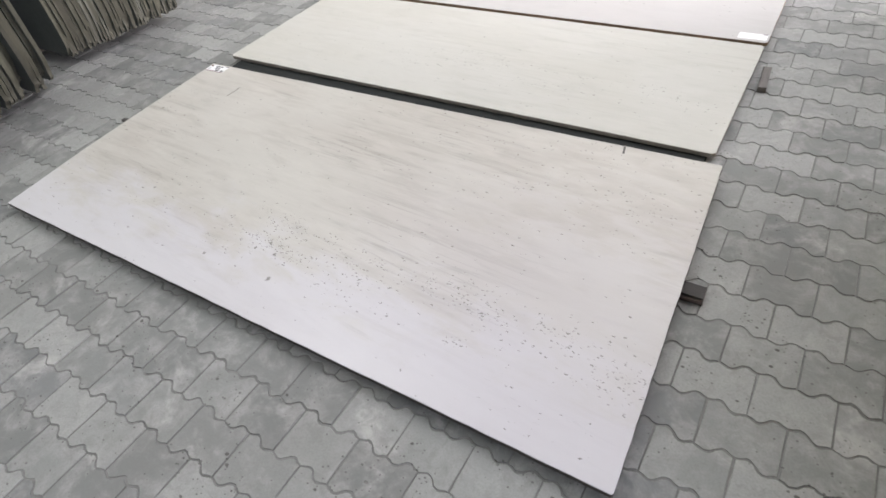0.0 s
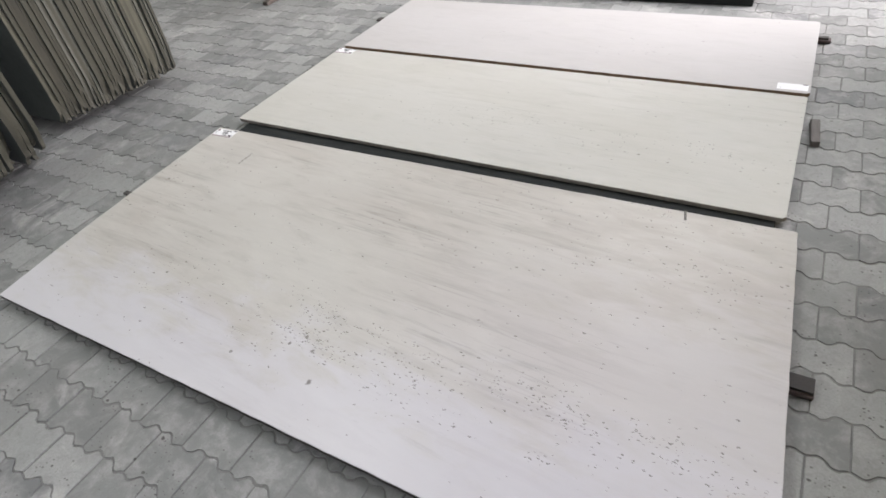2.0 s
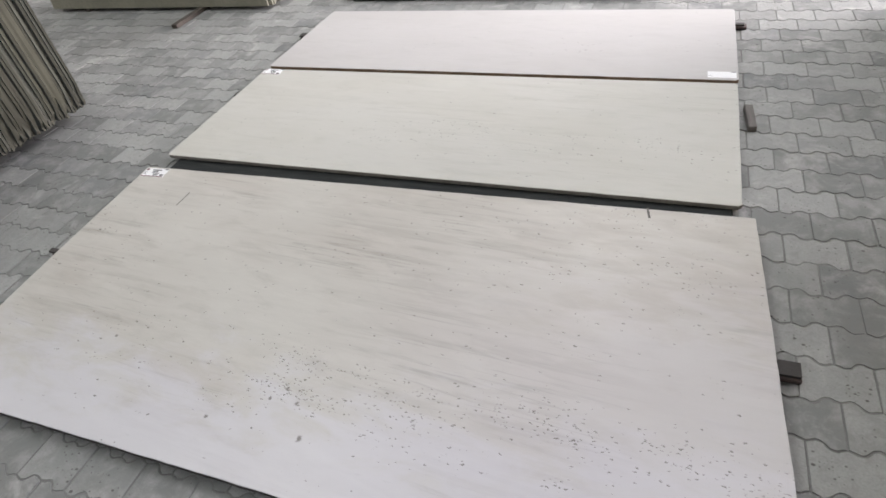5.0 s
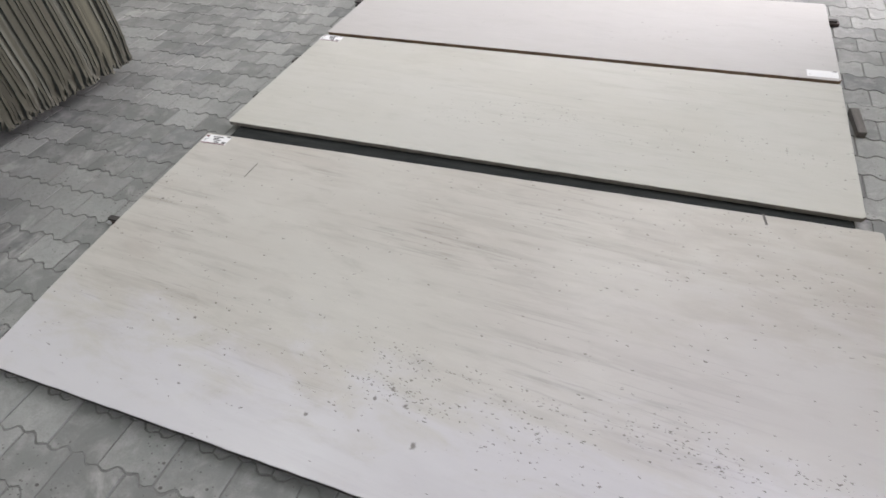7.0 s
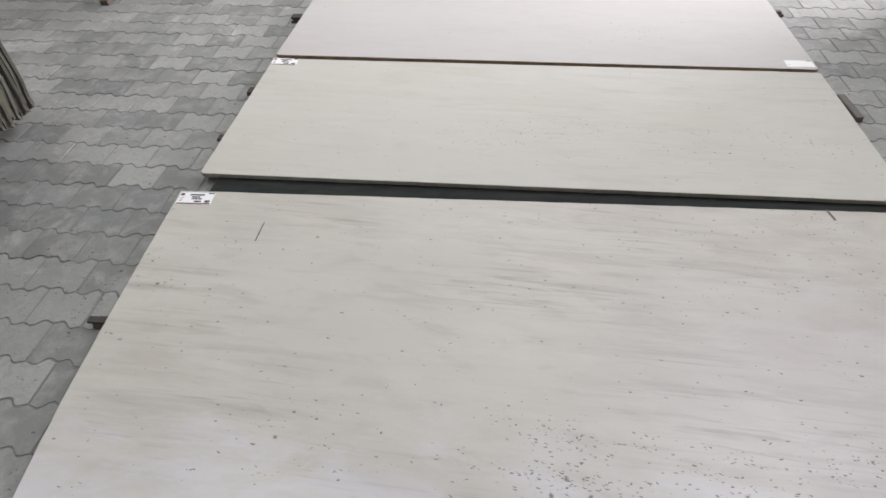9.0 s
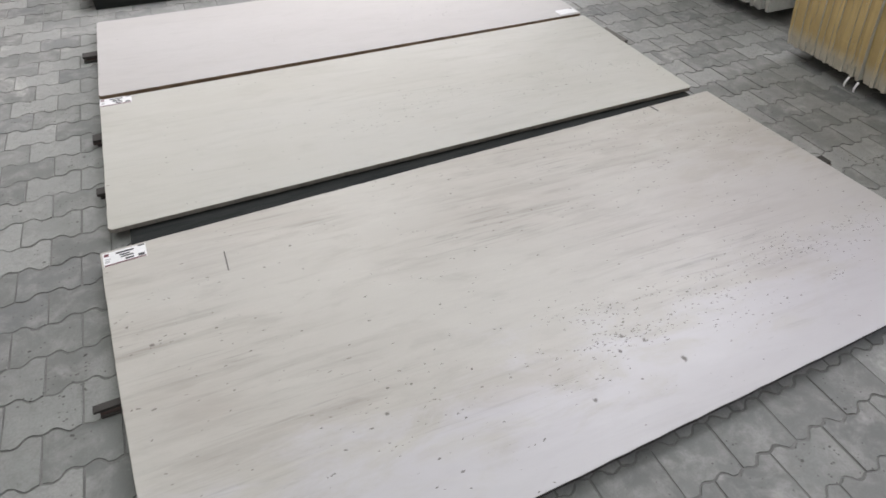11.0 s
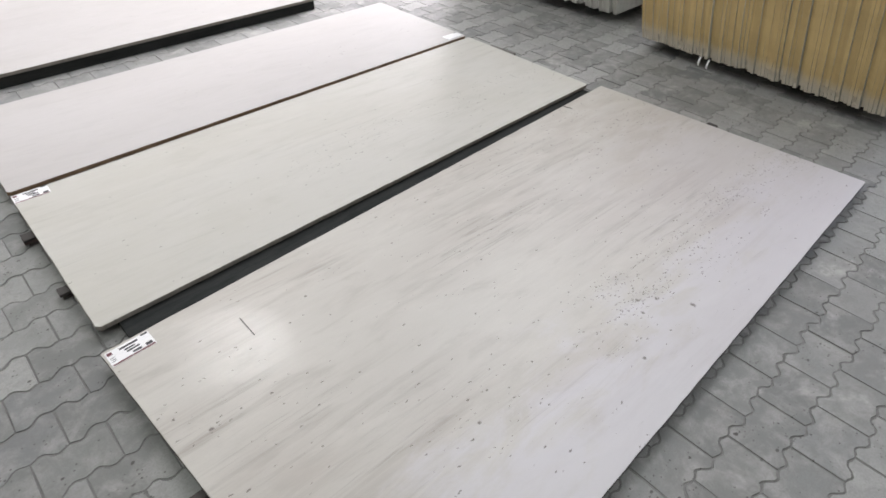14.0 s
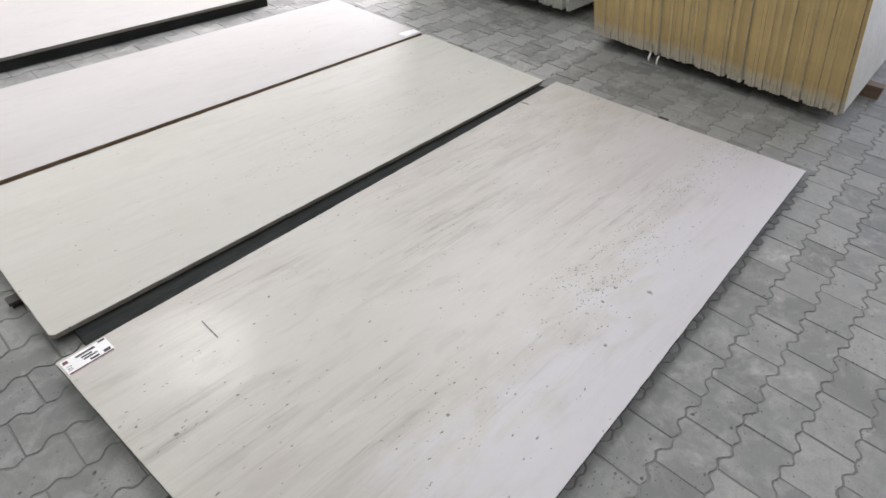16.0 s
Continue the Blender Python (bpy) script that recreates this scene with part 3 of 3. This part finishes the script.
def bearer(x0, x1, y0, y1, z1, material, label):
    bm = bmesh.new()
    box(bm, -(x1 - x0) / 2, (x1 - x0) / 2, -(y1 - y0) / 2, (y1 - y0) / 2, 0, z1, 0.004)
    ob = mesh_object("bearer_beam", bm, material)
    ob.location = ((x0 + x1) / 2, (y0 + y1) / 2, 0)
    return tagged(ob, label, "timber beam", group="beams under the stacks")


for x0, x1, y0, y1, z1, mat in ((-4.75, -4.63, 1.70, 2.62, 0.063, WOOD), (-6.05, -5.93, 1.70, 2.62, 0.063, WOOD), (-4.45, -4.33, 0.60, 1.52, 0.056, WOOD),
                                (-5.75, -5.63, 0.60, 1.52, 0.056, WOOD), (1.28, 1.37, 0.57, 2.36, 0.077, REDWOOD), (2.62, 2.75, 0.48, 2.36, 0.077, REDWOOD),
                                (1.50, 1.62, 2.66, 4.30, 0.079, WOOD), (2.70, 2.82, 2.66, 4.30, 0.079, WOOD)):
    bearer(x0, x1, y0, y1, z1, mat, "rough sawn timber beam carrying standing slabs")

# a further stack beyond the brown one, its broad face to the aisle
OLIVE = plain("olive_grey_face", (0.27, 0.255, 0.20), (0.21, 0.20, 0.155), 2.5, 0.6)
for i in range(9):
    bm = bmesh.new()
    box(bm, 0, 2.49 + 0.02 * (i % 3), 0, 0.019, 0, 1.7, 0.002)
    ob = mesh_object("standing_slab", bm, OLIVE)
    ob.matrix_world = pose(-6.19 + 0.012 * (i % 2), 4.335 + 0.024 * i, 0.033, -5, 0, 0)
    tagged(ob, "olive grey stone slab leaning with its face outward", "stone slab", group="slabs in the olive stack")
bearer(-4.43, -4.375, 3.95, 4.62, 0.033, WOOD, "thin timber batten sticking out from under a stack")
bearer(-5.80, -5.74, 4.345, 4.62, 0.033, WOOD, "thin timber batten under the olive stack")

# an offcut on the floor beyond the yellow stack
bm = bmesh.new()
plate(bm, rough_outline([(1.52, 0.17), (1.62, -0.12), (2.50, -0.20), (2.78, 0.36), (2.02, 0.62)], 0.06, 0.003, rng), -THICK, 0, 0.002)
ob = mesh_object("stone_offcut", bm, [GREY_OFFCUT, EDGE])
ob.location = (0, 0, 0.045)
tagged(ob, "grey stone offcut lying on small strips", "stone slab")
support(2.2, 2.6, 0.05, 0.12, 0.026, DARKSTONE, "dark stone strip under an offcut")


# ---- pavers ----
PX, PY, AX, AY = 0.2060, 0.1450, 0.0615, 0.396
SKEW = pose(0, 0, 0, 0, 0, -0.7)
HALF = [(0.0, 0.0688), (0.014, 0.0640), (0.025, 0.0584), (0.035, 0.0588), (0.0445, 0.0635), (0.0515, 0.0710), (0.0585, 0.0785), (0.068, 0.0832),
        (0.078, 0.0836), (0.089, 0.0780), (0.1020, 0.0732)]


def paver_ring():
    right = [(x, y) for x, y in HALF]
    upper = [(-x, y) for x, y in reversed(right[1:])] + right
    return [Vector(p) for p in reversed(upper)] + [Vector((x, -y)) for x, y in upper]


def side_of(ring):
    area = sum(ring[i].x * ring[(i + 1) % len(ring)].y - ring[(i + 1) % len(ring)].x * ring[i].y for i in range(len(ring)))
    return 1 if area > 0 else -1


def paver_data(variant):
    """Corners and faces of one paver, its top at z = 0 and its worn edge rounded down into the joint."""
    r = random.Random(variant)
    ring = paver_ring()
    n = len(ring)
    inner = []
    for i, p in enumerate(ring):
        t = (ring[(i + 1) % n] - ring[i - 1]).normalized()
        inner.append(p - Vector((t.y, -t.x)) * 0.0026 * side_of(ring))
    verts = [(p.x + r.uniform(-1, 1) * 0.0014, p.y + r.uniform(-1, 1) * 0.0014, 0.0) for p in inner]
    verts += [(p.x, p.y, -0.007) for p in ring]
    faces = [tuple(range(n))]
    faces += [(i, n + i, n + (i + 1) % n, (i + 1) % n) for i in range(n)]
    return verts, faces


# make sure the tops face up
VARIANTS = []
for v in range(6):
    verts, faces = paver_data(v)
    k = len(verts) // 2
    area = sum(verts[i][0] * verts[(i + 1) % k][1] - verts[(i + 1) % k][0] * verts[i][1] for i in range(k))
    if area < 0:
        faces = [tuple(reversed(f)) for f in faces]
    VARIANTS.append((verts, faces))
paver_meshes = []
for verts, faces in VARIANTS:
    me = bpy.data.meshes.new("paver")
    me.from_pydata(verts, [], faces)
    me.materials.append(PAVER)
    paver_meshes.append(me)

rng = random.Random(11)
near, rest_v, rest_f = 0, [], []
for row in range(-24, 82):
    for col in range(-43, 33):
        x = AX + (col + 0.5 + 0.5 * (row % 2)) * PX
        y = AY + row * PY
        m = SKEW @ pose(x + rng.uniform(-1, 1) * 0.0006, y + rng.uniform(-1, 1) * 0.0010, rng.uniform(-1, 1) * 0.0013,
                 rng.uniform(-0.35, 0.35), rng.uniform(-0.35, 0.35), rng.uniform(-0.5, 0.5))
        v = rng.randrange(6)
        x, y = m.translation.xy
        by_front = -0.45 < y < 0.66 and -2.9 < x < 0.60
        by_side = 0.66 <= y < 3.6 and (-0.1 < x < 0.66)
        by_end = 0.66 <= y < 2.6 and (-3.62 < x < -3.0)
        if (by_front or by_side or by_end) and near < 300:
            near += 1
            ob = new("paver", paver_meshes[v])
            ob.parent = floor
            ob.matrix_world = m
        else:
            base = len(rest_v)
            rest_v += [tuple(m @ Vector(p)) for p in VARIANTS[v][0]]
            rest_f += [tuple(base + i for i in f) for f in VARIANTS[v][1]]
me = bpy.data.meshes.new("paver_field")
me.from_pydata(rest_v, [], rest_f)
me.materials.append(PAVER)
field = new("paver_field", me)
field.parent = floor
tagged(field, "interlocking grey cement pavers", kind="stuff")
